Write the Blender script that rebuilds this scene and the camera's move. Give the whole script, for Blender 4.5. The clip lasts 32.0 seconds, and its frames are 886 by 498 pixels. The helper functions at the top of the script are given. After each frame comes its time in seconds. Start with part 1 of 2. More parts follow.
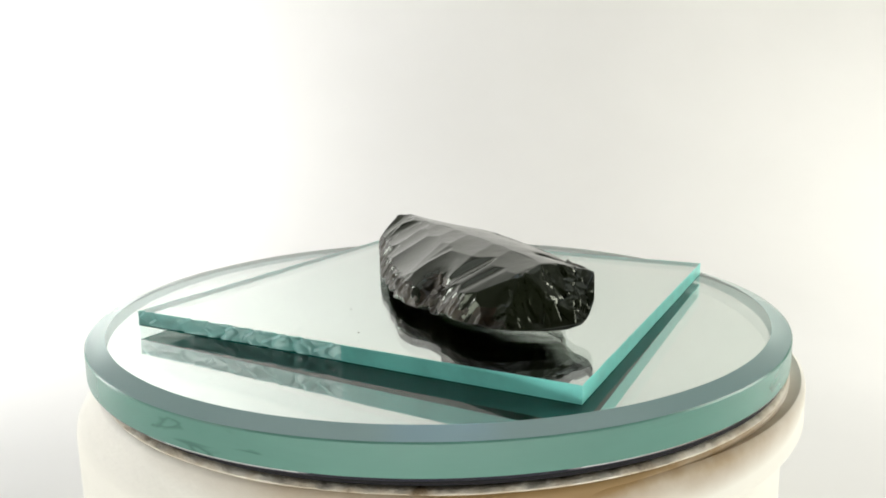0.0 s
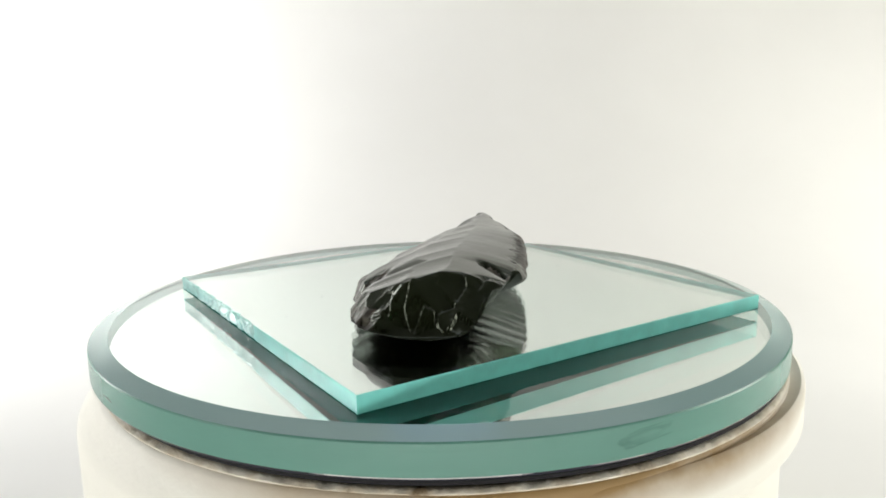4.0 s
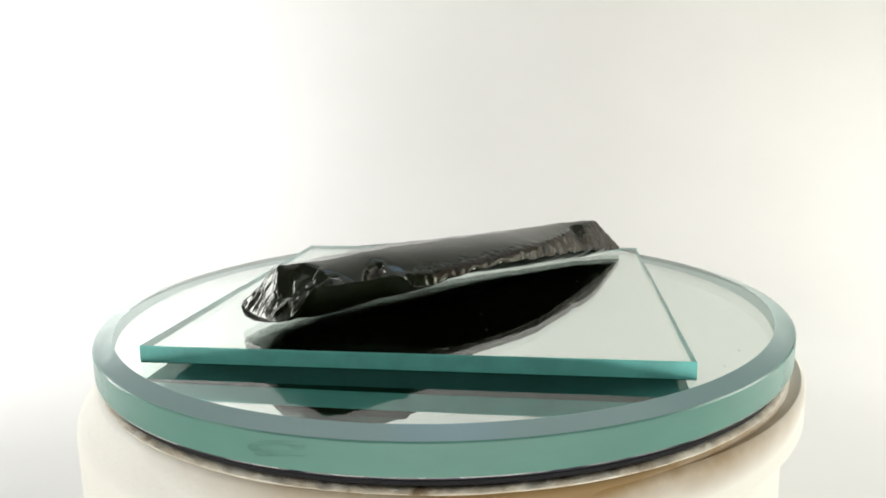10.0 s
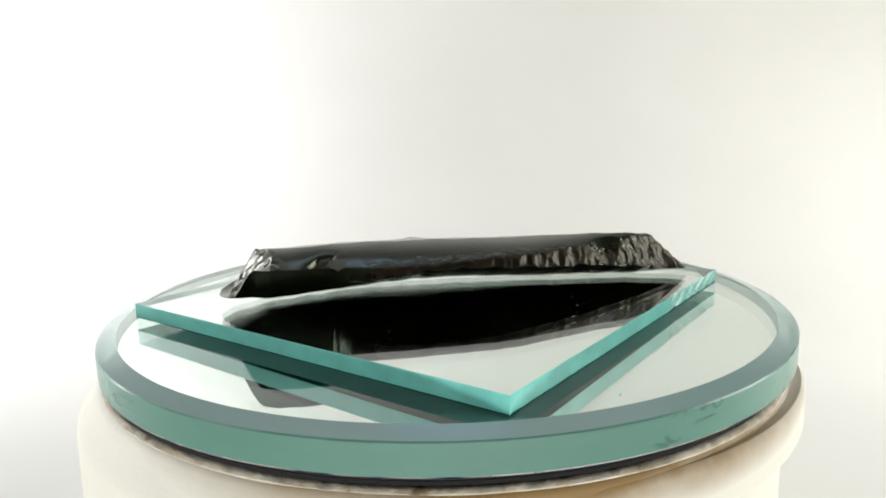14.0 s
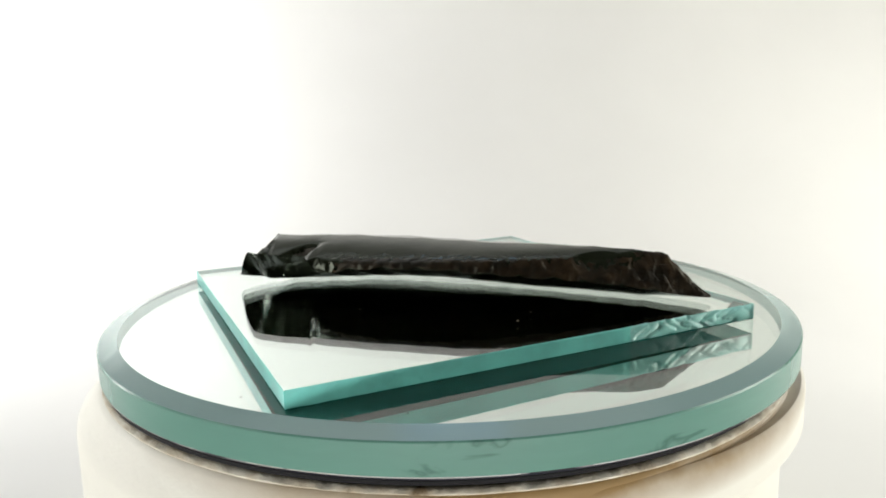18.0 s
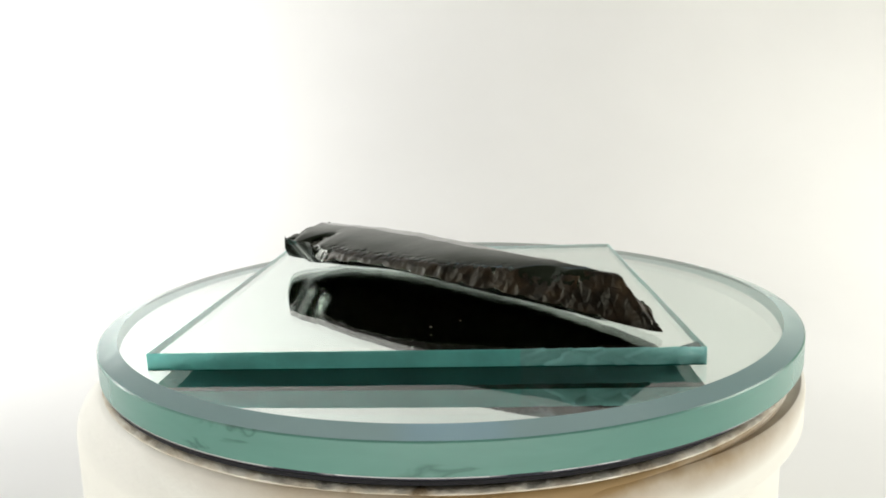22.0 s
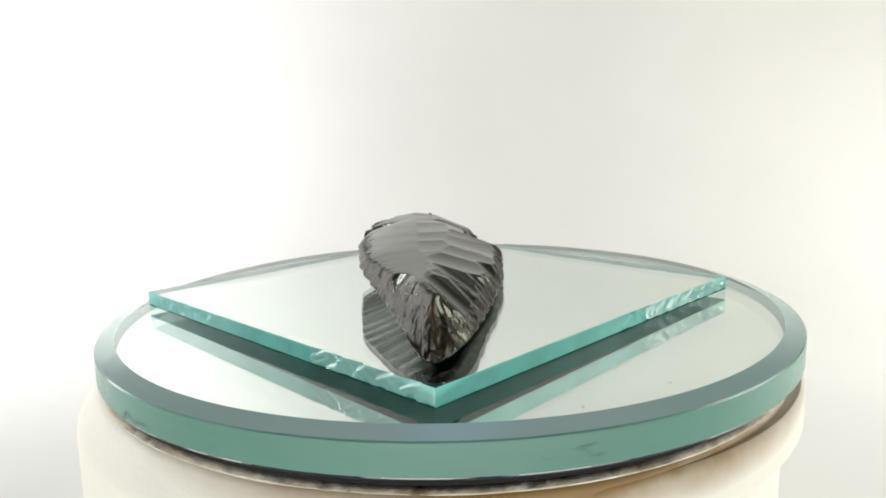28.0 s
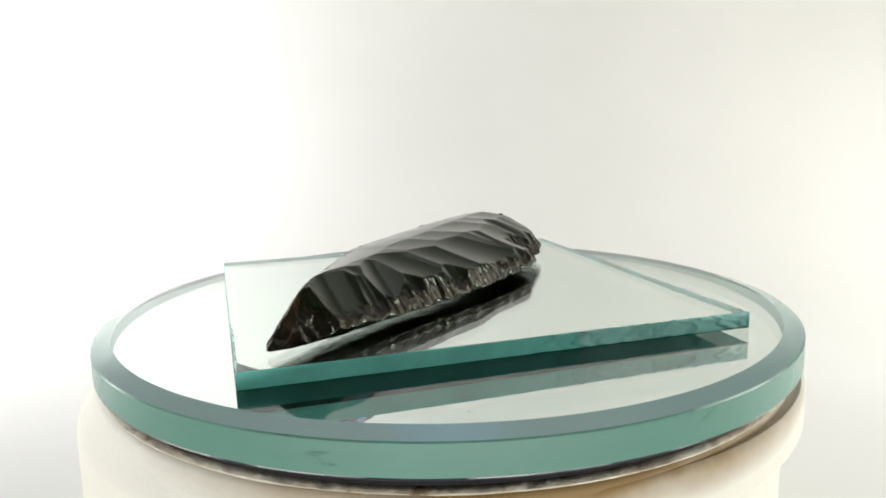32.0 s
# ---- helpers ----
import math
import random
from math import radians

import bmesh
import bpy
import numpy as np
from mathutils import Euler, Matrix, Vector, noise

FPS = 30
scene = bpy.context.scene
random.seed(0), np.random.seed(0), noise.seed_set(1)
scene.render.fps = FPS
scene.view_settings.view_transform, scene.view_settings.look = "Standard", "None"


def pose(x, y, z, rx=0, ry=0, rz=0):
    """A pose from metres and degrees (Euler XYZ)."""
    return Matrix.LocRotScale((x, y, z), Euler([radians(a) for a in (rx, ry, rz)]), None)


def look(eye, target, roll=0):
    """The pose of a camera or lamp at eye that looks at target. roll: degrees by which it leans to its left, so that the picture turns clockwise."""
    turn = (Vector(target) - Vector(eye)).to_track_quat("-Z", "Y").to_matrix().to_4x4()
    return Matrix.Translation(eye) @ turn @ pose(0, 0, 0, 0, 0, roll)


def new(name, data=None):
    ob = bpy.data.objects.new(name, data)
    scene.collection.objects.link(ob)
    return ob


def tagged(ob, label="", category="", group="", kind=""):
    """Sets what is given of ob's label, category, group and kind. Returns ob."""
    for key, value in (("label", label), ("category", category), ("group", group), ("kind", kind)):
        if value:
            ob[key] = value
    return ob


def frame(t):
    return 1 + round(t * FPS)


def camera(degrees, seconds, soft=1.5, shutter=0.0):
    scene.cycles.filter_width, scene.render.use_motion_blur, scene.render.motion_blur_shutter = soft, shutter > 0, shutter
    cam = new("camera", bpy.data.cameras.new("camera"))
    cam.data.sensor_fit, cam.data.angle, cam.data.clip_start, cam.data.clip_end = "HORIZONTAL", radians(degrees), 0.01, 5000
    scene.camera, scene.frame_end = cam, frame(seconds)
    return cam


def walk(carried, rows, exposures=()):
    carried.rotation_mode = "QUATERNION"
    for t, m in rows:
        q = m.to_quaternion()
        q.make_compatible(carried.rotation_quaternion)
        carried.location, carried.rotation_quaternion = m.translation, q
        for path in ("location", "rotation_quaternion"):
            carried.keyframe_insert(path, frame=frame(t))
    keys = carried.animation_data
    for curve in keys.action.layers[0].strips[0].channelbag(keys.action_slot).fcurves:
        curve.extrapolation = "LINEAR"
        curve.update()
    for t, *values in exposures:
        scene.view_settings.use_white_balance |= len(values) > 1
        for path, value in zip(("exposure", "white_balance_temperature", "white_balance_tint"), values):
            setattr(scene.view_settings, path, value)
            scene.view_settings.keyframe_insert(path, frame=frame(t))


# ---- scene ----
cam = camera(61.4, 32.0, soft=1.8)

# heights in metres above the table top: TOP is the upper face of the square mirror
TOP = 0.080
EYE = (0.0, -0.17918, TOP + 0.04238)
PITCH, YAW = 0.18522, 0.00057
TARGET = (EYE[0] + math.sin(YAW) * math.cos(PITCH), EYE[1] + math.cos(YAW) * math.cos(PITCH), EYE[2] - math.sin(PITCH))
VIEW = look(EYE, TARGET, -1.244)
walk(cam, [(0.0, VIEW), (32.0, VIEW)])

TURN = -7.008          # degrees a second, clockwise seen from above
LEAN = (0.17, 0.386)   # the plates lie a little askew on the spindle, degrees

# ---- light ----
world = bpy.data.worlds.new("world")
scene.world = world
world.use_nodes = True
world.node_tree.nodes["Background"].inputs[0].default_value = (0.9, 0.95, 1.0, 1)
world.node_tree.nodes["Background"].inputs[1].default_value = 0.15


def area_lamp(name, eye, target, size, size_y, watts, color):
    data = bpy.data.lights.new(name, "AREA")
    data.shape, data.size, data.size_y, data.energy, data.color = "RECTANGLE", size, size_y, watts, color
    ob = new(name, data)
    ob.matrix_world = look(eye, target)
    return ob


area_lamp("left_lamp_light", (-0.60, 0.22, 0.22), (-0.44, 0.30, -0.02), 0.14, 0.50, 3.0, (1.0, 0.99, 0.98))
area_lamp("right_lamp_light", (0.62, 0.03, 0.25), (0.36, 0.16, -0.09), 0.34, 0.40, 3.2, (1.0, 0.98, 0.90))
area_lamp("overhead_fill_panel", (0.0, 0.85, 1.66), (0.0, 0.85, 0.0), 2.8, 1.2, 6.5, (0.97, 0.99, 1.0))
area_lamp("blue_glint_light", (0.0, 0.99, 1.45), (0.0, -0.07, 0.08), 0.36, 0.16, 0.3, (0.20, 0.50, 1.0))
area_lamp("shell_fill_light", (0.0, -0.28, 0.020), (0.0, -0.08, 0.034), 0.90, 0.03, 0.62, (1.0, 0.985, 0.95))
area_lamp("front_left_fill_light", (-1.44, -0.5, 0.7), (0.0, -0.2, 0.2), 0.6, 1.0, 9.5, (1.0, 0.985, 0.95))

# ---- materials ----


def material(name):
    m = bpy.data.materials.new(name)
    m.use_nodes = True
    return m, m.node_tree.nodes, m.node_tree.links, m.node_tree.nodes["Principled BSDF"]


def noise_node(nodes, links, scale, detail=4.0, rough=0.55, coord="Object"):
    tc = nodes.new("ShaderNodeTexCoord")
    n = nodes.new("ShaderNodeTexNoise")
    n.inputs["Scale"].default_value, n.inputs["Detail"].default_value, n.inputs["Roughness"].default_value = scale, detail, rough
    links.new(tc.outputs[coord], n.inputs["Vector"])
    return n


def ramp(nodes, links, src, stops):
    r = nodes.new("ShaderNodeValToRGB")
    while len(r.color_ramp.elements) < len(stops):
        r.color_ramp.elements.new(0.5)
    for e, (pos, col) in zip(r.color_ramp.elements, stops):
        e.position, e.color = pos, (*col, 1)
    links.new(src, r.inputs[0])
    return r


def bump(nodes, links, src, strength, distance, bsdf):
    b = nodes.new("ShaderNodeBump")
    b.inputs["Strength"].default_value, b.inputs["Distance"].default_value = strength, distance
    links.new(src, b.inputs["Height"])
    links.new(b.outputs[0], bsdf.inputs["Normal"])
    return b


def plain(name, color, rough=0.6, metal=0.0, scale=40.0, vary=0.08, relief=0.0, coord="Object"):
    m, nodes, links, b = material(name)
    n = noise_node(nodes, links, scale, coord=coord)
    lo, hi = [c * (1 - vary) for c in color], [min(1, c * (1 + vary)) for c in color]
    links.new(ramp(nodes, links, n.outputs[0], [(0.3, lo), (0.7, hi)]).outputs[0], b.inputs["Base Color"])
    b.inputs["Roughness"].default_value, b.inputs["Metallic"].default_value = rough, metal
    if relief:
        bump(nodes, links, noise_node(nodes, links, scale * 12, coord=coord).outputs[0], 0.4, relief, b)
    return m


def clear_glass(name, color, rough=0.0):
    m, nodes, links, b = material(name)
    b.inputs["Base Color"].default_value = (*color, 1)
    b.inputs["Transmission Weight"].default_value, b.inputs["IOR"].default_value = 1.0, 1.52
    b.inputs["Roughness"].default_value = rough
    return m


def edge_glass(name, color, rough, passes, relief, low=0.85, sheen=0.5):
    m, nodes, links, b = material(name)
    n = noise_node(nodes, links, 160.0)
    links.new(ramp(nodes, links, n.outputs[0], [(0.36, [c * low for c in color]), (0.62, color)]).outputs[0], b.inputs["Base Color"])
    b.inputs["Transmission Weight"].default_value, b.inputs["IOR"].default_value = passes, 1.52
    b.inputs["Roughness"].default_value, b.inputs["Specular IOR Level"].default_value = rough, sheen
    bump(nodes, links, noise_node(nodes, links, 300.0).outputs[0], 0.25, relief, b)
    return m


GLASS_TOP = clear_glass("clear_mirror_glass", (0.975, 0.992, 0.985))
BEVEL, _n, _l, _b = material("polished_bevel_glass")
_b.inputs["Base Color"].default_value, _b.inputs["Transmission Weight"].default_value = (0.58, 0.86, 0.83, 1), 0.50
_b.inputs["IOR"].default_value, _b.inputs["Roughness"].default_value = 1.52, 0.15
SILVER, _n, _l, _b = material("silvering")
_b.inputs["Base Color"].default_value, _b.inputs["Metallic"].default_value, _b.inputs["Roughness"].default_value = (0.86, 0.93, 0.895, 1), 1.0, 0.0
EDGE_SQUARE = edge_glass("teal_cut_glass_edge", (0.27, 0.90, 0.81), 0.34, 0.14, 0.0001, sheen=0.25)
EDGE_CHIP_LIT = edge_glass("fractured_lit_glass_edge", (0.48, 1.0, 0.93), 0.20, 0.14, 0.00008, 0.85)


def ground_edge():
    """Ground glass rim: green, satin, with dark wavy marks that lie along it."""
    m, nodes, links, b = material("green_ground_glass_edge")
    tc, mp = nodes.new("ShaderNodeTexCoord"), nodes.new("ShaderNodeMapping")
    mp.inputs["Scale"].default_value = (55, 55, 260)
    n = nodes.new("ShaderNodeTexNoise")
    n.inputs["Scale"].default_value, n.inputs["Detail"].default_value, n.inputs["Distortion"].default_value = 1.0, 3.0, 1.2
    links.new(tc.outputs["Object"], mp.inputs["Vector"])
    links.new(mp.outputs[0], n.inputs["Vector"])
    big = noise_node(nodes, links, 30.0, 2.0)
    mx = nodes.new("ShaderNodeMath")
    mx.operation = "MULTIPLY"
    links.new(n.outputs[0], mx.inputs[0])
    links.new(big.outputs[0], mx.inputs[1])
    links.new(ramp(nodes, links, mx.outputs[0], [(0.14, (0.19, 0.46, 0.37)), (0.34, (0.18, 0.435, 0.35)), (0.385, (0.10, 0.27, 0.21)), (0.42, (0.18, 0.435, 0.35))]).outputs[0], b.inputs["Base Color"])
    b.inputs["Transmission Weight"].default_value, b.inputs["IOR"].default_value, b.inputs["Roughness"].default_value = 0.40, 1.5, 0.26
    return m


EDGE_ROUND = ground_edge()


def worn_arris():
    """The lower arris of the mirror, where the silvering shows through the dark paint in patches."""
    m, nodes, links, b = material("worn_silver_arris")
    n = noise_node(nodes, links, 34.0, 3.0)
    links.new(ramp(nodes, links, n.outputs[0], [(0.47, (0.010, 0.012, 0.030)), (0.53, (0.80, 0.80, 0.84))]).outputs[0], b.inputs["Base Color"])
    links.new(ramp(nodes, links, n.outputs[0], [(0.47, (0.0,) * 3), (0.53, (0.9,) * 3)]).outputs[0], b.inputs["Metallic"])
    b.inputs["Roughness"].default_value = 0.25
    return m


WORN = worn_arris()
BACK_PAINT = plain("mirror_back_paint", (0.006, 0.007, 0.018), 0.7, 0.0, 90.0, 0.3)
PAPER = plain("white_backdrop_paper", (0.86, 0.86, 0.84), 0.9, 0.0, 6.0, 0.02)
WALL = plain("off_white_wall_paint", (0.50, 0.50, 0.485), 0.9, 0.0, 3.0, 0.05)
UNLIT_WALL = plain("unlit_room_dark_wall", (0.09, 0.088, 0.082), 0.9, 0.0, 3.0, 0.08)


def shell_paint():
    """Cream shell, browner in a soft patch below one stretch of the lip."""
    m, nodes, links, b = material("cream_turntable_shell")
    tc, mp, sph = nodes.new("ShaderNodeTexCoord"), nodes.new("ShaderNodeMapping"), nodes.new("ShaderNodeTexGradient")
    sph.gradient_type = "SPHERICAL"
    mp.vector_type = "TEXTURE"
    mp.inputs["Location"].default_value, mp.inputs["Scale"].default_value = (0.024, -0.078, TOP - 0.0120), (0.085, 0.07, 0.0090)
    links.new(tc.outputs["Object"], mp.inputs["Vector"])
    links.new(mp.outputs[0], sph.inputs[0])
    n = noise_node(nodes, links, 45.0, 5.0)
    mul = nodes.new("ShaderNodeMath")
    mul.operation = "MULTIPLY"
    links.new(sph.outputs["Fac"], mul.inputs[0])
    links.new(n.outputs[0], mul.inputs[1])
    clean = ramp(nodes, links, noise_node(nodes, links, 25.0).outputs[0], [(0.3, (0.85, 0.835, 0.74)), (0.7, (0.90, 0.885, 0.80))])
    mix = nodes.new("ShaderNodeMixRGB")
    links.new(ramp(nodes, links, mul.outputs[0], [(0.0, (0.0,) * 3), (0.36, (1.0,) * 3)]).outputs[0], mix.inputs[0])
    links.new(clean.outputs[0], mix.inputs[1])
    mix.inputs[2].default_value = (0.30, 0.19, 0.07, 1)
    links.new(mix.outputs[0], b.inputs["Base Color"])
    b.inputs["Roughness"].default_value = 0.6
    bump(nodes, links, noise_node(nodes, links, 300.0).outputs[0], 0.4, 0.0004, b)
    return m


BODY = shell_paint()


def fibre():
    """Cream fibre with brown flecks."""
    m, nodes, links, b = material("tan_fibre_lip")
    n = noise_node(nodes, links, 140.0, 5.0, 0.6)
    links.new(ramp(nodes, links, n.outputs[0], [(0.30, (0.22, 0.16, 0.09)), (0.40, (0.66, 0.58, 0.44)), (0.58, (0.84, 0.80, 0.68))]).outputs[0], b.inputs["Base Color"])
    b.inputs["Roughness"].default_value = 0.9
    bump(nodes, links, noise_node(nodes, links, 1200.0).outputs[0], 0.5, 0.0006, b)
    return m


LIP = fibre()
GREY_PAINT, _n, _l, _b = material("dark_tile_back_paint")
_d = _n.new("ShaderNodeBsdfDiffuse")
_l.new(ramp(_n, _l, noise_node(_n, _l, 90.0).outputs[0], [(0.3, (0.010, 0.135, 0.110)), (0.7, (0.014, 0.17, 0.14))]).outputs[0], _d.inputs["Color"])
_l.new(_d.outputs[0], _n["Material Output"].inputs["Surface"])
GAP_BLACK = plain("gap_shade_platter", (0.005, 0.005, 0.007), 0.85, 0.0, 60.0, 0.2)


def obsidian():
    m, nodes, links, b = material("black_obsidian")
    n = noise_node(nodes, links, 60.0, 6.0)
    links.new(ramp(nodes, links, n.outputs[0], [(0.35, (0.005, 0.0072, 0.0028)), (0.75, (0.009, 0.0118, 0.0045))]).outputs[0], b.inputs["Base Color"])
    r = ramp(nodes, links, noise_node(nodes, links, 220.0, 5.0).outputs[0], [(0.3, (0.09,) * 3), (0.75, (0.20,) * 3)])
    links.new(r.outputs[0], b.inputs["Roughness"])
    b.inputs["IOR"].default_value = 1.5
    b.inputs["Specular Tint"].default_value = (0.90, 1.0, 0.80, 1)
    bump(nodes, links, noise_node(nodes, links, 420.0, 5.0).outputs[0], 0.08, 0.0004, b)
    return m


OBSIDIAN = obsidian()


def crushed():
    """Splintered obsidian: brownish where thin, glittering over a fine broken relief."""
    m, nodes, links, b = material("splintered_brown_obsidian")
    n = noise_node(nodes, links, 260.0, 4.0)
    links.new(ramp(nodes, links, n.outputs[0], [(0.40, (0.006, 0.004, 0.0024)), (0.60, (0.024, 0.014, 0.007)), (0.75, (0.055, 0.036, 0.018))]).outputs[0], b.inputs["Base Color"])
    b.inputs["Roughness"].default_value, b.inputs["IOR"].default_value = 0.36, 1.48
    b.inputs["Specular IOR Level"].default_value = 0.38
    b.inputs["Specular Tint"].default_value = (0.95, 0.95, 0.76, 1)
    bump(nodes, links, noise_node(nodes, links, 420.0, 3.0, 0.5).outputs[0], 0.35, 0.0008, b)
    return m


CRUSHED = crushed()
CHIPPED = plain("pale_rough_obsidian", (0.09, 0.08, 0.06), 0.5, 0.0, 500.0, 0.6, 0.0006)


def link_mesh(name, bm, mats, parent=None, label="", smooth=False):
    me = bpy.data.meshes.new(name)
    bm.to_mesh(me)
    bm.free()
    for m in mats if isinstance(mats, (list, tuple)) else [mats]:
        me.materials.append(m)
    if smooth:
        me.polygons.foreach_set("use_smooth", [True] * len(me.polygons))
    ob = new(name, me)
    if parent is not None:
        ob.parent = parent
    if label:
        ob["label"] = label
    return ob


def part(name, bm, mats, parent, label="", smooth=False):
    return link_mesh(name, bm, mats, parent, label, smooth)


def lathe(profile, steps=256, start=0.0, end=360.0, mats=None, crease=7.0):
    """A turned form from (radius, height) points; mats gives the material slot of each span."""
    bm = bmesh.new()
    full = end - start >= 360.0
    count = steps if full else steps + 1
    rings = []
    for r, z in profile:
        if r < 1e-9:
            rings.append([bm.verts.new((0, 0, z))])
            continue
        ring = []
        for i in range(count):
            a = radians(start + (end - start) * i / steps)
            ring.append(bm.verts.new((r * math.cos(a), r * math.sin(a), z)))
        rings.append(ring)
    for k in range(len(rings) - 1):
        a, b = rings[k], rings[k + 1]
        for i in range(steps):
            j = (i + 1) % count
            vs = [a[i % len(a)], a[j % len(a)], b[j % len(b)], b[i % len(b)]]
            vs = [v for n, v in enumerate(vs) if v not in vs[:n]]
            if len(vs) > 2:
                f = bm.faces.new(vs)
                f.smooth = True
                if mats:
                    f.material_index = mats[k]
    bmesh.ops.recalc_face_normals(bm, faces=bm.faces[:])
    for e in bm.edges:
        if len(e.link_faces) == 2 and e.calc_face_angle(0.0) > radians(crease):
            e.smooth = False
    return bm


def box(x0, x1, y0, y1, z0, z1, bevel=0.0):
    bm = bmesh.new()
    bmesh.ops.create_cube(bm, size=1.0)
    for v in bm.verts:
        v.co = Vector(((x0 + x1) / 2 + v.co.x * (x1 - x0), (y0 + y1) / 2 + v.co.y * (y1 - y0), (z0 + z1) / 2 + v.co.z * (z1 - z0)))
    if bevel:
        bmesh.ops.bevel(bm, geom=bm.edges[:], offset=bevel, segments=2, affect="EDGES")
    return bm


def shifted(bm, x, y):
    bmesh.ops.translate(bm, verts=bm.verts[:], vec=(x, y, 0))
    return bm


# ---- the setting ----
def setting():
    ground = link_mesh("ground", box(-0.9, 0.9, -0.8, 0.8, -0.03, 0.0), WALL)
    tagged(ground, "plain pale table top under the white paper", "table top", kind="structure")
    sheet = [(-0.62, 0.0032), (0.25, 0.0032)] + [(0.25 + 0.30 * math.sin(radians(a)), 0.3032 - 0.30 * math.cos(radians(a))) for a in range(5, 91, 5)] + [(0.55, 0.68)]
    bm = bmesh.new()
    lines = [[bm.verts.new((x, y, z)) for x in (-0.88, 0.88)] for y, z in sheet]
    for p, q in zip(lines, lines[1:]):
        bm.faces.new((p[0], p[1], q[1], q[0])).smooth = True
    back = link_mesh("backdrop", bm, PAPER)
    sol = back.modifiers.new("thickness", "SOLIDIFY")
    sol.thickness, sol.offset = 0.0012, -1
    tagged(back, "plain white seamless paper curved up behind the turntable", "backdrop", kind="structure")
    for name, b in (("wall_north", (-1.6, 1.6, 1.5, 1.6, -0.8, 1.7)), ("wall_south", (-1.6, 1.6, -1.6, -1.5, -0.8, 1.7)),
                    ("wall_west", (-1.6, -1.5, -1.5, 1.5, -0.8, 1.7)), ("wall_east", (1.5, 1.6, -1.5, 1.5, -0.8, 1.7)),
                    ("floor", (-1.6, 1.6, -1.6, 1.6, -0.9, -0.8)), ("ceiling", (-1.6, 1.6, -1.6, 1.6, 1.7, 1.8))):
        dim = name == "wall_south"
        tagged(link_mesh(name, box(*b), UNLIT_WALL if dim else WALL), ("plain shade-dark " if dim else "plain off-white ") + name.split("_")[0], name.split("_")[0], kind="structure")


setting()

# ---- the turntable ----
DISC = (-0.00121, 0.00033)   # the round mirror sits a little off the spindle


def turntable():
    root = tagged(new("display_turntable"), "cream-white round display turntable with a rough worn lip", "turntable")
    z = TOP
    # the body and the collar that carries the platter are not quite in line
    prof = [(0.0, 0.004), (0.0808, 0.004), (0.0812, 0.012), (0.0812, z - 0.0235), (0.0812, z - 0.0218), (0.0810, z - 0.0206), (0.0806, z - 0.0195), (0.0800, z - 0.0180), (0.0794, z - 0.0160), (0.0789, z - 0.0144),
            (0.0785, z - 0.0136), (0.0777, z - 0.0133), (0.0758, z - 0.0134), (0.0745, z - 0.0152), (0.0, z - 0.0154)]
    bm = lathe(prof, 256, crease=50)
    for v in bm.verts:
        k = min(1.0, max(0.0, (z - 0.0133 - v.co.z) / 0.0066))
        v.co.x -= 0.0034 * k
        v.co.y += 0.0012 * k
        if v.co.z > z - 0.04 and v.co.xy.length > 0.05:
            v.co.z += 0.0004 * noise.noise(v.co * 60)
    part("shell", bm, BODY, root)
    prof = [(0.0, z - 0.0156), (0.0730, z - 0.0156), (0.0745, z - 0.0148), (0.0766, z - 0.0142), (0.0773, z - 0.0147), (0.0775, z - 0.0156), (0.0775, z - 0.0225), (0.0771, z - 0.0234), (0.0760, z - 0.0237), (0.0, z - 0.0237)]
    bm = shifted(lathe(prof, 256, crease=50), 0.0044, 0.0)
    part("collar", bm, BODY, root, "cream collar under the mirror")
    bm = lathe([(0.0756, z - 0.0137), (0.0776, z - 0.0136), (0.0781, z - 0.0135), (0.0782, z - 0.0132), (0.0779, z - 0.0129), (0.0771, z - 0.0127), (0.0756, z - 0.0129), (0.0756, z - 0.0137)], 900, crease=60)
    for v in bm.verts:
        n = noise.noise(Vector((v.co.x * 420, v.co.y * 420, 1.0))) + 0.8 * noise.noise(Vector((v.co.x * 1300, v.co.y * 1300, 4.0)))
        if v.co.z > z - 0.0131:
            v.co.z += 0.00034 * n
            v.co.xy *= 1 + 0.002 * noise.noise(Vector((v.co.x * 500, v.co.y * 500, 7.0)))
    part("lip", bm, LIP, root, "rough cream fibre lip with brown flecks")
    bm = lathe([(0.0, z - 0.0146), (0.0735, z - 0.0146), (0.0738, z - 0.0130), (0.0748, z - 0.0124), (0.0776, z - 0.0121), (0.0777, z - 0.0114), (0.0774, z - 0.0110), (0.0, z - 0.0110)])
    plate = part("platter", bm, GAP_BLACK, root, "platter blackened for the shaded gap under the mirror")
    return root, plate


TABLE, PLATTER = turntable()


def round_mirror():
    root = tagged(new("round_mirror"), "round mirror with a thick green glass edge on the turntable", "mirror")
    prof = [(0.0, -0.00330), (0.07564, -0.00330), (0.07945, -0.00430), (0.07969, -0.00455), (0.07969, -0.00985), (0.07957, -0.0101), (0.0, -0.0101)]
    bm = shifted(lathe(prof, 360, mats=[0, 4, 1, 1, 3, 2]), *DISC)
    part("glass", bm, [GLASS_TOP, EDGE_ROUND, SILVER, WORN, BEVEL], root)
    bm = shifted(lathe([(0.0, -0.01012), (0.0790, -0.01012), (0.0792, -0.0104), (0.0789, -0.0107), (0.0782, -0.0109), (0.0, -0.0109)], 360), *DISC)
    part("backing", bm, BACK_PAINT, root, "dark blue-black mirror backing")
    return root


ROUND = round_mirror()


DUST = plain("grey_dust", (0.16, 0.15, 0.13), 0.9, 0.0, 900.0, 0.4)


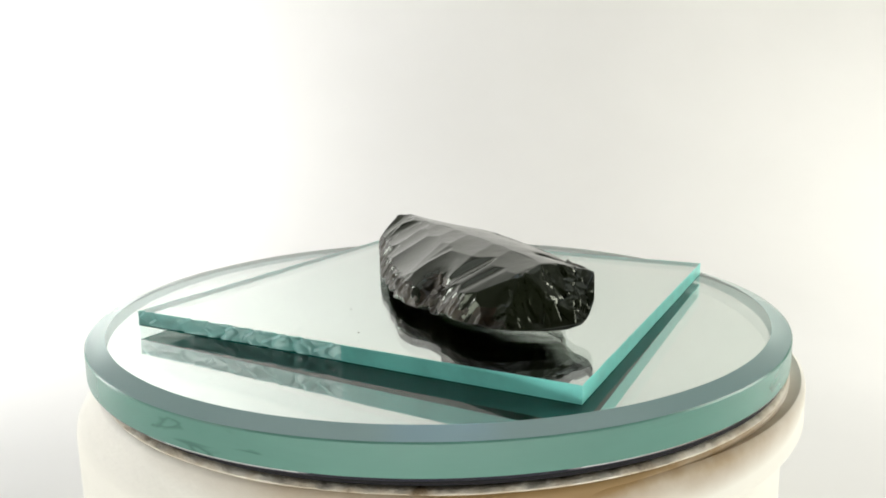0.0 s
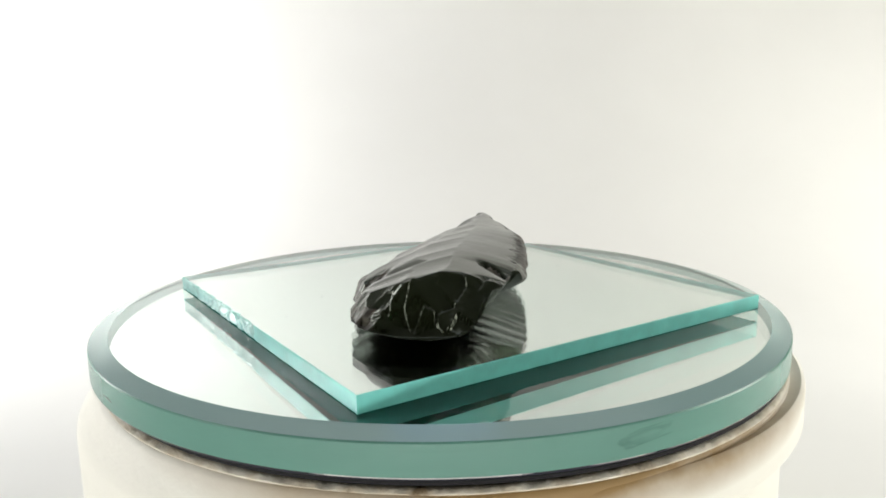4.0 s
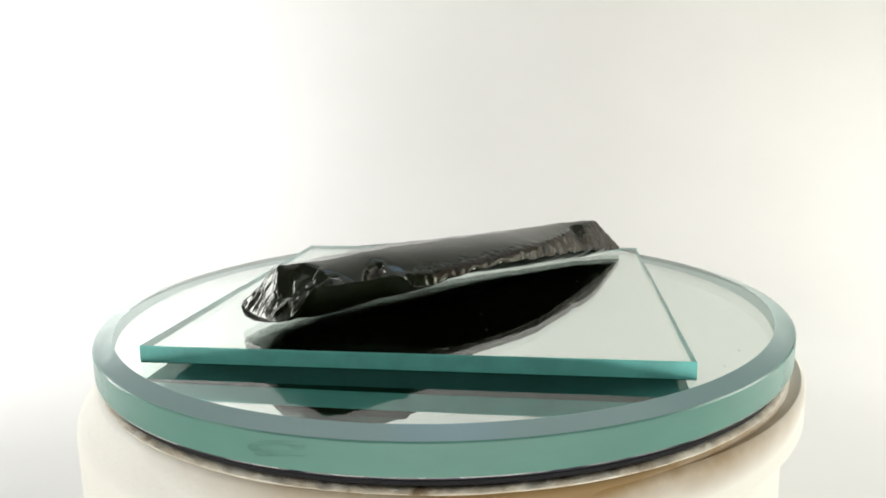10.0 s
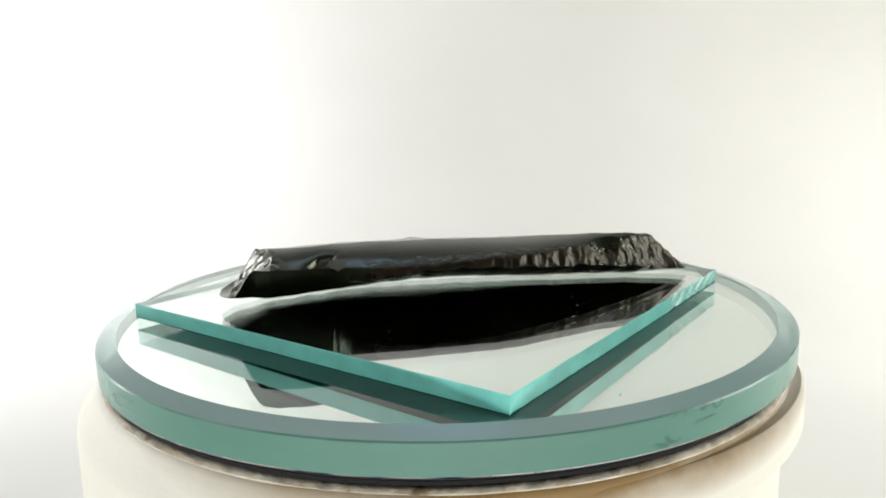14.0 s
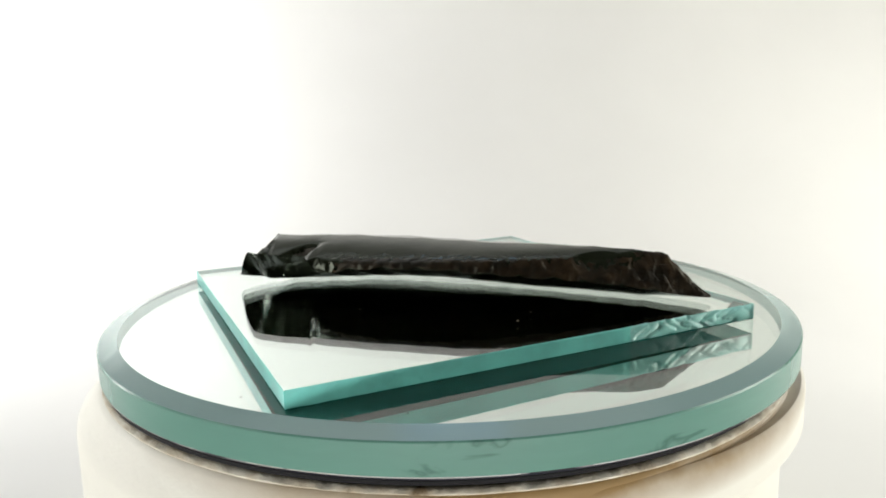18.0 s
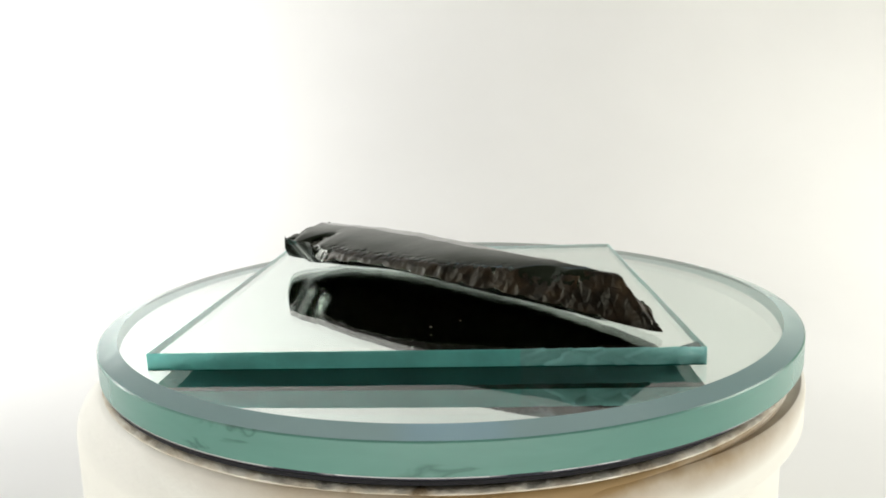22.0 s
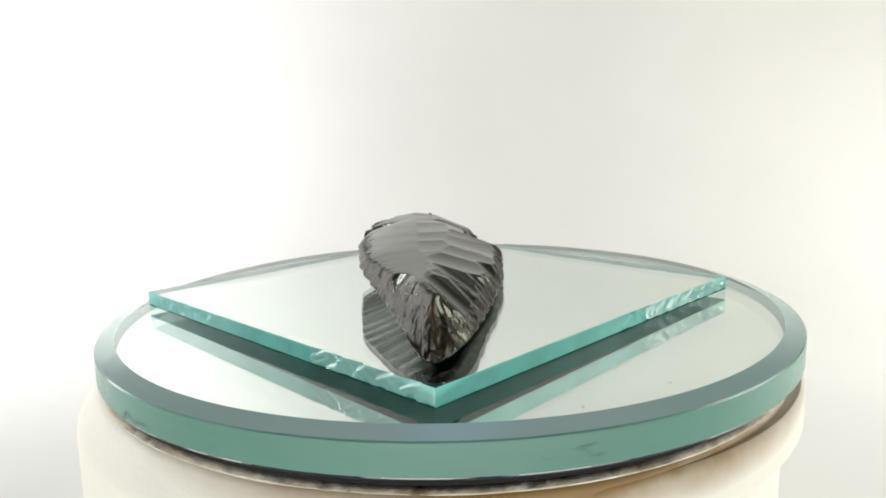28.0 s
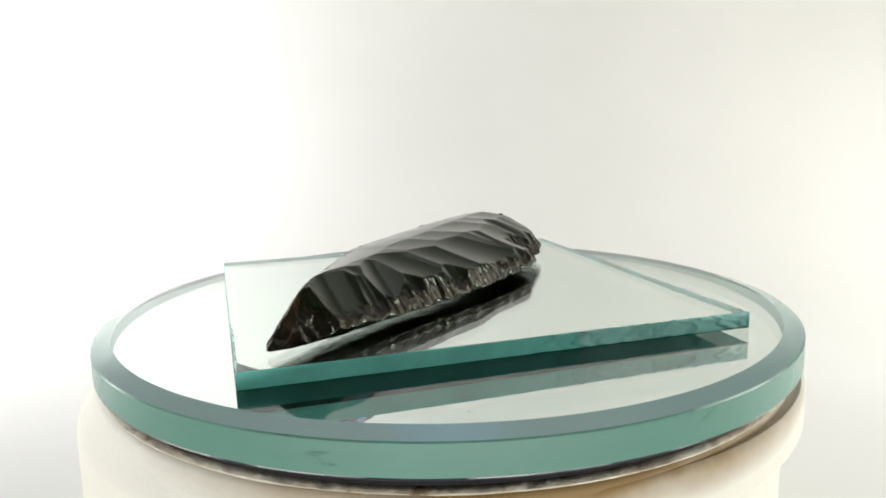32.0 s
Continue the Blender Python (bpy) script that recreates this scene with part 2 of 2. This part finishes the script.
def dust(parent, count, seed, place, z):
    """A few stray specks lying on the glass."""
    rng = random.Random(seed)
    for k in range(count):
        x, y = place(rng)
        r, stretch = rng.uniform(0.00008, 0.00020), rng.uniform(0.8, 2.2)
        bm = bmesh.new()
        bmesh.ops.create_icosphere(bm, subdivisions=1, radius=r)
        for v in bm.verts:
            v.co = Vector((x + v.co.x * stretch, y + v.co.y, z + r * 0.4 + v.co.z * 0.6))
        part("dust_speck", bm, DUST, parent)


def square_mirror():
    root = tagged(new("square_mirror"), "square mirror tile with chipped teal glass edges on the round mirror", "mirror")
    a, b, h = 0.0508, 0.05045, 0.0032
    corners = [(-a, -b), (a, -b), (a, b), (-a, b)]
    inward = [(0, 1), (-1, 0), (0, -1), (1, 0)]
    rng = random.Random(5)
    # hackle marks and chips along the cut edges: (place along the side 0..1, height 0..1, length mm, depth mm)
    chips = []
    for k in range(4):
        row, f = [], 0.02
        while f < 0.98:
            row.append((f, rng.uniform(-0.2, 1.2), rng.uniform(1.6, 5.0), rng.uniform(0.02, 0.09)))
            f += rng.uniform(0.02, 0.07)
        chips.append(row)
    # shattered zones: side, from, to (0..1 along it), depth mm
    zones = [(3, 0.0, 0.55, 1.0), (1, 0.66, 1.0, 0.7), (1, 0.0, 0.32, 0.2), (2, 0.50, 1.0, 0.55)]
    seg, rows = 320, 12
    bm = bmesh.new()
    rings, broken = [], set()
    for r in range(rows + 1):
        g = r / rows
        ring = []
        for k in range(4):
            (x0, y0), (x1, y1), (nx, ny) = corners[k], corners[(k + 1) % 4], inward[k]
            length = math.hypot(x1 - x0, y1 - y0) * 1000
            for i in range(seg):
                f = i / seg
                d = 0.02 + 0.02 * noise.noise(Vector((f * 40, g * 1.5, k * 9.0)))
                for c, ch, rx, dep in chips[k]:
                    q = 1 - ((f - c) * length / rx) ** 2 - ((g - ch) / 1.1) ** 2
                    if q > 0:
                        d = max(d, dep * q)
                for side, f0, f1, dep in zones:
                    if side == k and f0 <= f <= f1:
                        w = min(1.0, (f - f0) / 0.05 if f0 else 1.0, (f1 - f) / 0.05 if f1 < 1 else 1.0)
                        wob = noise.noise(Vector((f * 9, g * 1.2, k * 5.0 + 2)))
                        rip = math.sin(f * length * 0.8 + 5.0 * wob + 2.2 * g * (1 + wob))
                        patch = max(0.3, min(1.0, 1.1 + 2.2 * noise.noise(Vector((f * 14, g * 0.8, k * 3.0)))))
                        step = (f * length / 6.3 + 0.8 * wob + 0.28 * math.sin(5.0 * g + 3.0 * wob)) % 1.0
                        d += dep * w * (0.55 * step ** 1.5 + 0.34 * patch * (1 - abs(rip)) ** 3 + 0.05 * noise.noise(Vector((f * 60, g * 3, k * 7.0))))
                        if patch * w > 0.25 and (k == 3 or k == 1 and f > 0.5 or k == 2 and f > 0.62):
                            broken.add((r, k * seg + i))
                if r in (0, rows):
                    d += 0.08
                fade = min(1.0, f * length / 0.8, (1 - f) * length / 0.8)
                d = (d if i else 0.1) * (0.25 + 0.75 * fade) * 0.001
                ring.append(bm.verts.new((x0 + (x1 - x0) * f + nx * d, y0 + (y1 - y0) * f + ny * d, -h + h * g)))
        rings.append(ring)
    n = len(rings[0])
    for r in range(rows):
        for i in range(n):
            f = bm.faces.new((rings[r][i], rings[r][(i + 1) % n], rings[r + 1][(i + 1) % n], rings[r + 1][i]))
            f.material_index = 4 if (r, i) in broken else 1
            f.smooth = True
    bm.faces.new(rings[-1]).material_index = 0
    # the silvering, with one bare corner
    c0 = 2 * seg
    bare = [rings[0][(c0 + i) % n] for i in range(-26, 19)]
    rest = [rings[0][(c0 + i) % n] for i in range(18, n - 25)]
    bm.faces.new(bare[::-1]).material_index = 2
    bm.faces.new(rest[::-1]).material_index = 3
    bm.edges.ensure_lookup_table()
    for e in bm.edges:
        if len(e.link_faces) == 2 and {f.material_index for f in e.link_faces} not in ({0}, {1}, {4}, {1, 4}):
            e.smooth = False
        if any(v in (rings[r][k * seg] for r in range(rows + 1) for k in range(4)) for v in e.verts) and abs(e.verts[0].co.z - e.verts[1].co.z) > 1e-6:
            e.smooth = False
    place = pose(0.00158, -0.00038, 0, 0, 0, math.degrees(1.06848))
    bm.transform(place)
    part("glass", bm, [GLASS_TOP, EDGE_SQUARE, GREY_PAINT, SILVER, EDGE_CHIP_LIT], root)
    bm = box(-a + 0.00002, a - 0.00002, -b + 0.00002, b - 0.00002, -0.00328, -0.00322)
    bm.transform(place)
    part("backing", bm, GREY_PAINT, root, "dark painted mirror back")
    dust(root, 12, 3, lambda rng: (rng.uniform(-0.042, 0.042), rng.uniform(-0.042, 0.042)), 0.0)
    return root


SQUARE = square_mirror()


def on_ring(rng):
    a, r = rng.uniform(0, 2 * math.pi), rng.uniform(0.071, 0.075)
    return DISC[0] + r * math.cos(a), DISC[1] + r * math.sin(a)


dust(ROUND, 9, 8, on_ring, -0.00330)


# ---- the worked stone ----
def table(u, rows):
    us, vs = [r[0] for r in rows], [r[1] for r in rows]
    return float(np.interp(u, us, vs))


LEFT = [(-56, 4), (-54, 10), (-52, 13.3), (-48.5, 15.9), (-38, 19.2), (-24, 22.2), (-19, 22.4), (-8, 21), (4, 19.5), (20, 15.6), (36, 11.8), (48, 8.6), (52, 6.3), (55.5, 3.8), (58, 1.4), (58.5, 0.6)]
RIGHT = [(-56, -0.5), (-54.7, -4), (-50.3, -9.4), (-44, -12.9), (-40, -13.5), (-35, -13.5), (-31.6, -13.4), (-30.2, -14.8), (-28, -15.7), (-24, -16.1), (-16, -16.0), (-4, -15.2), (11, -14.0), (21, -11.3), (40, -6.0), (54, -2.0), (57, -0.7), (58.5, 0.4)]
LOW_L = [(-56, 2.6), (-50, 3.4), (-43, 3.0), (-32, 2.2), (-19, 2.1), (0, 1.9), (20, 1.5), (36, 1.9), (45, 2.4), (50, 2.0), (55, 1.1), (58.5, 0.8)]
LOW_R = [(-56, 2.4), (-50, 3.2), (-44, 3.9), (-38, 4.6), (-30, 5.8), (-21, 7.0), (-12, 7.9), (0, 7.9), (11, 7.2), (21, 6.2), (30, 5.4), (40, 4.0), (50, 2.2), (58.5, 0.9)]
RIDGE_Z = [(-58, 12.0), (-45, 12.5), (-25, 12.7), (-12, 12.6), (0, 12.2), (14, 11.7), (27, 11.5), (42, 11.2), (48, 10.4), (52, 9.4), (60, 8.0)]
RIDGE_V = [(-56, -1.5), (-38, -1.0), (-20, -0.2), (0, -0.3), (12, -0.2), (26, 1.0), (38, 0.5), (58, 1.0)]
RIM_Z = [(-56, 10.8), (-50, 10.8), (-44, 10.6), (-33, 9.9), (-22, 9.6), (-8, 9.9), (5, 10.2), (20, 9.8), (30, 9.9), (40, 9.6), (50, 8.2), (58, 6.0)]


def curve(u, rows):
    return np.interp(u, [r[0] for r in rows], [r[1] for r in rows])


def scar(z, u, v, u0, v0, heading, z0, rise, across, along=0.0, reach=40.0):
    """Carve one concave flake scar: struck at (u0, v0), running along heading (degrees), rising by rise."""
    c, s = math.cos(radians(heading)), math.sin(radians(heading))
    a, b = (u - u0) * c + (v - v0) * s, -(u - u0) * s + (v - v0) * c
    f = z0 + rise * a + across * b * b + along * np.maximum(a - reach, 0.0) ** 2
    return np.minimum(z, f)


def grain(u, v, scale, seed):
    out = np.zeros(u.shape)
    flat, fu, fv = out.ravel(), u.ravel(), v.ravel()
    for i in range(flat.size):
        flat[i] = noise.noise(Vector((fu[i] * scale, fv[i] * scale, seed)))
    return flat.reshape(u.shape)


def edge_left(u):
    e = curve(u, LEFT)
    for k, (c, w, d) in enumerate(((-33.0, 2.4, 1.6), (-40.5, 1.6, 0.7), (-23.5, 1.8, 0.6), (-16.0, 2.2, 0.8), (-9.0, 1.6, 0.6), (-3.0, 1.7, 0.5), (6.0, 2.0, 0.7),
                                   (13.0, 1.6, 0.5), (19.5, 1.8, 0.6), (27.0, 1.7, 0.6), (34.0, 1.8, 0.5), (41.0, 1.6, 0.5), (48.0, 1.5, 0.5))):
        e = e - d * np.exp(-((u - c) / w) ** 2)
    return e


def edge_right(u):
    e = curve(u, RIGHT)
    for k, (c, w, d) in enumerate(((-41.5, 2.0, 0.5), (-35.0, 2.0, 0.3), (-27.0, 2.0, 0.5), (-19.0, 2.0, 0.6), (-11.0, 1.8, 0.5), (-3.0, 2.0, 0.6), (5.0, 1.7, 0.5),
                                   (12.0, 1.9, 0.6), (19.0, 1.6, 0.5), (26.0, 1.8, 0.6), (33.0, 1.5, 0.4), (40.0, 1.6, 0.5), (47.0, 1.5, 0.4))):
        e = e + d * np.exp(-((u - c) / w) ** 2)
    return e


def grooves(u, v, heading, arrises, k, lifts=(0.0,)):
    """Side-by-side concave flake scars running along heading, with a sharp arris between each two."""
    c, s = math.cos(radians(heading)), math.sin(radians(heading))
    a, b = u * c + v * s, -u * s + v * c
    b = b + 0.35 * np.sin(a * 0.17 + b * 0.1) + 0.012 * (a + 4.0) * np.sin(b * 0.23 + 1.0)
    out = np.full(u.shape, 9.0)
    for i, (p, q) in enumerate(zip(arrises, arrises[1:])):
        half = (q - p) / 2
        out = np.minimum(out, k * ((b - (p + q) / 2) ** 2 - half * half) + lifts[i % len(lifts)])
    return out + 0.005 * np.sin(1.3 * a + 1.5 * np.sin(b * 0.35))


def facets(u, v, spacing, tilt, step, seed):
    """Small flat breaks, each with a tilt and a level of its own."""
    rng = np.random.RandomState(seed)
    gu, gv = np.meshgrid(np.arange(-58.0, 62.0, spacing), np.arange(-20.0, 26.0, spacing), indexing="ij")
    gu, gv = gu + rng.uniform(-0.45, 0.45, gu.shape) * spacing, gv + rng.uniform(-0.45, 0.45, gv.shape) * spacing
    near, out = np.full(u.shape, 1e9), np.zeros(u.shape)
    for a, b, p, q, h in zip(gu.ravel(), gv.ravel(), rng.uniform(-tilt, tilt, gu.size), rng.uniform(-tilt, tilt, gu.size), rng.uniform(-step, step, gu.size)):
        du, dv = u - a, v - b
        d = du * du + dv * dv
        hit = d < near
        near[hit], out[hit] = d[hit], (p * du + q * dv + h)[hit]
    return out


def overhang(u):
    """How far the rim of the steep side stands above the foot of its undercut, beside the butt."""
    w = np.clip((u + 53) / 6, 0, 1) * np.clip((-26 - u) / 5, 0, 1)
    return np.maximum(9.8 - curve(u, LOW_R), 0) * w * w * (3 - 2 * w)


def hollow(u, v, u0, v0, heading, length, width):
    """1 inside an oblong hollow, falling to 0 round it."""
    c, s = math.cos(radians(heading)), math.sin(radians(heading))
    a, b = ((u - u0) * c + (v - v0) * s) / length, (-(u - u0) * s + (v - v0) * c) / width
    return np.exp(-(a * a + b * b) ** 2)


def stone_top(u, v, lv, rv):
    rng = np.random.RandomState(11)
    rdv, rz = curve(u, RIDGE_V), curve(u, RIDGE_Z)
    low_l, low_r = curve(u, LOW_L), curve(u, LOW_R)
    dl = lv - v
    # the smooth facet between the crest and the steep side, with faint undulations across it
    s = np.maximum(rdv - v, 0) / np.maximum(1.0, rdv - curve(u, RIGHT) - 2.5)
    z = rz - (rz - curve(u, RIM_Z)) * (0.4 * s + 0.6 * s ** 2.2)
    z = z + 0.06 * np.sin(u * 0.17 + v * 0.12) + 0.012 * np.sin(u * 0.55 - v * 0.25 + np.sin(u * 0.13))
    # the middle tier: broad oblique scars from the crest to the second arris
    z = np.minimum(z, rz + 0.05 - 0.145 * np.maximum(v - rdv, 0) + 0.8 * np.maximum(rdv - 0.3 - v, 0) + grooves(u, v, -52, (-46, -35, -25, -16.5, -6.2, 3.6, 11.5, 18.0, 27, 40), 0.009, (0.05, -0.06, 0.06, -0.04)))
    tall = 3.0 + 2.4 * np.exp(-((u - 14.0) / 17.0) ** 2)
    # the lower tier: leaf-shaped scars from the second arris towards the far edge
    z = np.minimum(z, low_l + tall + 0.12 * np.maximum(u - 25, 0) + 0.6 + (0.47 - 0.02 * tall) * dl + grooves(u, v, -60, (-46, -37, -29, -19.5, -13, -4.5, 4, 11, 19, 27, 36, 50), 0.007, (0.04, -0.06, 0.06, -0.04, 0.08)))
    for u0, heading, up, rise, across in ((-21.0, -60, 3.2, 0.43, 0.012), (-8.0, -70, 3.7, 0.41, 0.014), (3.0, -58, 4.3, 0.38, 0.013), (13.0, -66, 4.8, 0.36, 0.015), (23.0, -72, 4.8, 0.36, 0.015)):
        z = scar(z, u, v, u0, table(u0, LEFT), heading, table(u0, LOW_L) + up, rise, across)
    # tall retouch scars standing along the far edge, then small chips on it
    u0 = -50.0
    while u0 < 56.0:
        z = scar(z, u, v, u0, table(u0, LEFT), -90 + rng.uniform(-22, 12), table(u0, LOW_L) + rng.uniform(0.0, 1.2), rng.uniform(1.0, 1.5), rng.uniform(0.10, 0.24))
        u0 += rng.uniform(2.8, 5.2)
    u0 = -52.0
    while u0 < 57.0:
        z = scar(z, u, v, u0, table(u0, LEFT), -90 + rng.uniform(-25, 15), table(u0, LOW_L) + rng.uniform(-0.1, 0.3), rng.uniform(1.3, 2.2), rng.uniform(0.5, 1.2))
        u0 += rng.uniform(1.6, 3.4)
    # steep side: smooth towards the butt, chipped towards the point
    side = low_r + overhang(u) + 0.3 + 1.6 * (v - curve(u, RIGHT)) + 0.8 * np.maximum(-46.0 - u, 0.0)
    blend = np.clip(0.5 + 0.5 * (z - side) / 1.0, 0, 1)
    z = z * (1 - blend) + side * blend - 1.0 * blend * (1 - blend)
    u0 = -28.0
    while u0 < 27.0:
        z = scar(z, u, v, u0, table(u0, RIGHT), 90 + rng.uniform(-20, 8), table(u0, LOW_R) + rng.uniform(0.0, 0.5), rng.uniform(1.35, 1.65), rng.uniform(0.22, 0.36))
        u0 += rng.uniform(3.4, 5.2)
    u0 = -27.0
    while u0 < 42.0:
        z = scar(z, u, v, u0, table(u0, RIGHT), 90 + rng.uniform(-24, 16), table(u0, LOW_R) + rng.uniform(-0.3, 0.1), rng.uniform(1.9, 2.6), rng.uniform(0.5, 0.9))
        u0 += rng.uniform(1.8, 3.4)
    # a wide black scoop out of the steep side near the point
    z = scar(z, u, v, 36.5, -7.3, 97, 4.7, 1.12, 0.060)
    # two arched scars on the other flank near the point
    z = scar(z, u, v, 42.0, 10.5, -118, 3.0, 0.76, 0.050)
    z = scar(z, u, v, 30.5, 13.2, -124, 3.9, 0.56, 0.070)
    # the point: scars struck from the end, a deep hollow between two arrises
    z = scar(z, u, v, 58.5, 0.9, 176, 1.3, 1.06, 0.06)
    z = scar(z, u, v, 57.0, -1.0, 158, 1.8, 1.15, 0.05)
    z = scar(z, u, v, 56.0, 3.5, 205, 1.6, 1.30, 0.05)
    z = scar(z, u, v, 51.0, 7.2, 235, 2.4, 1.35, 0.08)
    z = z - 0.9 * hollow(u, v, 53.2, 1.6, 172, 3.8, 1.6)
    # the butt: one broad slanting facet, a steep strip beside it, a smooth corner
    z = scar(z, u, v, -56.0, 0.0, 22, 2.8, 0.93, 0.004)
    z = scar(z, u, v, -53.5, 9.5, 4, 2.9, 1.55, 0.010)
    z = scar(z, u, v, -51.0, 13.8, -42, 3.0, 1.0, 0.020)
    z = scar(z, u, v, -51.5, -8.6, 30, 3.4, 1.35, 0.03)
    # blocky broken relief within the butt facet
    face = np.clip((-44.5 - u - 0.35 * v) / 2.0, 0, 1) * np.clip((z - 2.5) / 1.5, 0, 1)
    z = z + face * np.minimum(facets(u, v, 4.4, 0.28, 0.3, 21) - 0.25, 0.1) + 0.5 * face * facets(u, v, 1.9, 0.22, 0.10, 22)
    # splintered breaks on the steep side, round the point and along the far edge
    steep = np.clip((4.5 - (v - rv)) / 2.0, 0, 1) * np.clip((u + 28) / 6.0, 0, 1)
    rough = np.maximum(steep * (0.35 + 0.65 * np.clip((u - 36) / 6.0, 0, 1)), 0.8 * np.clip((u - 45) / 5.0, 0, 1))
    rough = np.maximum(rough, 0.45 * np.clip((2.6 - dl) / 1.2, 0, 1))
    z = z + rough * np.minimum(facets(u, v, 1.7, 0.4, 0.16, 23), 0.15)
    # a rough slit broken in from the rim of the smooth facet
    dent = hollow(u, v, -34.0, -10.6, 47, 4.6, 1.7)
    z = z - dent * np.maximum(1.8 + facets(u, v, 1.6, 0.6, 0.45, 25), 0.3)
    # a crushed hollow above the far edge
    dent = hollow(u, v, -31.5, 17.2, 158, 6.6, 3.2)
    z = z - dent * np.maximum(1.6 + facets(u, v, 2.1, 0.6, 0.5, 24), 0.3)
    return z + 0.008 * grain(u, v, 0.7, 8.0)


def stone_low(u, v, lv, rv, belly):
    f = np.clip((v - rv) / np.maximum(lv - rv, 1e-6), 0, 1)
    ends = np.clip(np.minimum((58.5 - u) / 14, (u + 56) / 10), 0, 1)
    lift = overhang(u)
    under = lift * np.clip(1 - (v - rv) / (1.1 * lift + 0.5), 0, 1) ** 1.3
    return curve(u, LOW_R) * (1 - f) + curve(u, LOW_L) * f - belly * f * (1 - f) * (0.45 + 0.55 * f) * ends + under


def stone():
    nu, nv = 520, 180
    q = np.linspace(0, 1, nu + 1)
    us = -56.0 + 114.5 * (0.75 * q + 0.25 * (0.5 - 0.5 * np.cos(math.pi * q)))
    j = np.linspace(0, 1, nv + 1)
    f = 0.45 * j + 0.55 * (0.5 - 0.5 * np.cos(math.pi * j))
    lv, rv = edge_left(us), edge_right(us)
    rv = np.minimum(rv, lv - 0.2)
    u = np.repeat(us[:, None], nv + 1, 1)
    v = rv[:, None] + (lv - rv)[:, None] * f[None, :]
    L, R = np.repeat(lv[:, None], nv + 1, 1), np.repeat(rv[:, None], nv + 1, 1)
    belly = 5.0
    while stone_low(u, v, L, R, belly).min() > 0.0:
        belly += 0.5
    zl = stone_low(u, v, L, R, belly)
    zt = np.maximum(zl + 0.04, stone_top(u, v, L, R))
    rise = 0.1 - float(zl.min())
    slit, crush = hollow(u, v, -34.0, -10.6, 47, 4.6, 1.7), hollow(u, v, -31.5, 17.2, 158, 6.6, 3.2)
    bm = bmesh.new()
    up, lo = [], []
    for i in range(nu + 1):
        a, b = [], []
        for k in range(nv + 1):
            rim = k in (0, nv) or i in (0, nu)
            w = bm.verts.new((u[i, k], v[i, k], rise + (0.5 * (zl[i, k] + zt[i, k]) if rim else zt[i, k])))
            a.append(w)
            b.append(w if rim else bm.verts.new((u[i, k], v[i, k], rise + zl[i, k])))
        up.append(a)
        lo.append(b)
    # crushed, splintery relief on the steep side and the two ends
    for i in range(1, nu):
        for k in range(1, nv):
            w = up[i][k]
            steep = min(1.0, max(0.0, (7.0 - (v[i, k] - rv[i])) * 0.3)) * min(1.0, max(0.0, (10.6 - w.co.z) * 0.5)) * min(1.0, max(0.0, (u[i, k] + 14) * 0.2))
            ends = 0.5 * min(1.0, max(0.0, (u[i, k] - 46) * 0.2)) * min(1.0, max(0.0, (7.0 - w.co.z) * 0.4)) + min(1.0, max(0.0, (-47 - u[i, k]) * 0.3)) * min(1.0, max(0.0, (11.2 - w.co.z) * 0.5)) * (0.2 + 0.6 * min(1.0, max(0.0, (-1.0 - v[i, k]) * 0.3)))
            amp = float(min(1.0, 0.35 * steep + ends))
            if amp > 0.01:
                w.co += amp * (0.24 * noise.noise_vector(w.co * 0.42) + 0.15 * noise.noise_vector(w.co * 1.1 + Vector((9, 3, 5))) + 0.08 * noise.noise_vector(w.co * 2.4))
    for i in range(nu):
        for k in range(nv):
            top = (up[i][k], up[i + 1][k], up[i + 1][k + 1], up[i][k + 1])
            f = bm.faces.new(top)
            uu, vv, zz = u[i, k], v[i, k], zt[i, k]
            mark = noise.noise(Vector((uu * 0.8, vv * 0.8, zz * 0.8)))
            if slit[i, k] > 0.45 - 0.3 * mark:
                f.material_index = 2
            elif crush[i, k] > 0.4 - 0.3 * mark:
                f.material_index = 1
            elif (uu > 49 + 4 * mark and zz < 7 + 3 * mark) or (uu > 43 + 3 * mark and vv - rv[i] < 5 and zz < 10.5) or (uu < -47 and vv > 11 + 2 * mark and zz < 6):
                f.material_index = 1
            elif uu > -22 + 5 * mark and vv - rv[i] < 2.6 + 2.2 * mark and zz < 10:
                f.material_index = 1
            elif -46 < uu < 48 and lv[i] - vv < 1.7 + 2.0 * mark:
                f.material_index = 1
            g = (lo[i][k], lo[i][k + 1], lo[i + 1][k + 1], lo[i + 1][k])
            if len(set(g) & set(top)) < 4:
                bm.faces.new(g)
    bm.transform(pose(0.004, 0.005, 0.0, 0, 0, 108.7) @ Matrix.Scale(0.001, 4))
    ob = link_mesh("obsidian_flake", bm, [OBSIDIAN, CRUSHED, CHIPPED], smooth=True)
    return tagged(ob, "long black obsidian flake tool with chipped edges lying on the mirror", "stone tool")


STONE = stone()


def motions():
    times = [float(t) for t in range(0, 33)]
    lean = Matrix.Rotation(radians(LEAN[0]), 4, "X") @ Matrix.Rotation(radians(LEAN[1]), 4, "Y")
    for thing in (ROUND, SQUARE, STONE):
        walk(thing, [(t, pose(0, 0, TOP, 0, 0, TURN * t) @ lean) for t in times])
    walk(PLATTER, [(t, pose(0, 0, 0, 0, 0, TURN * t)) for t in times])


motions()
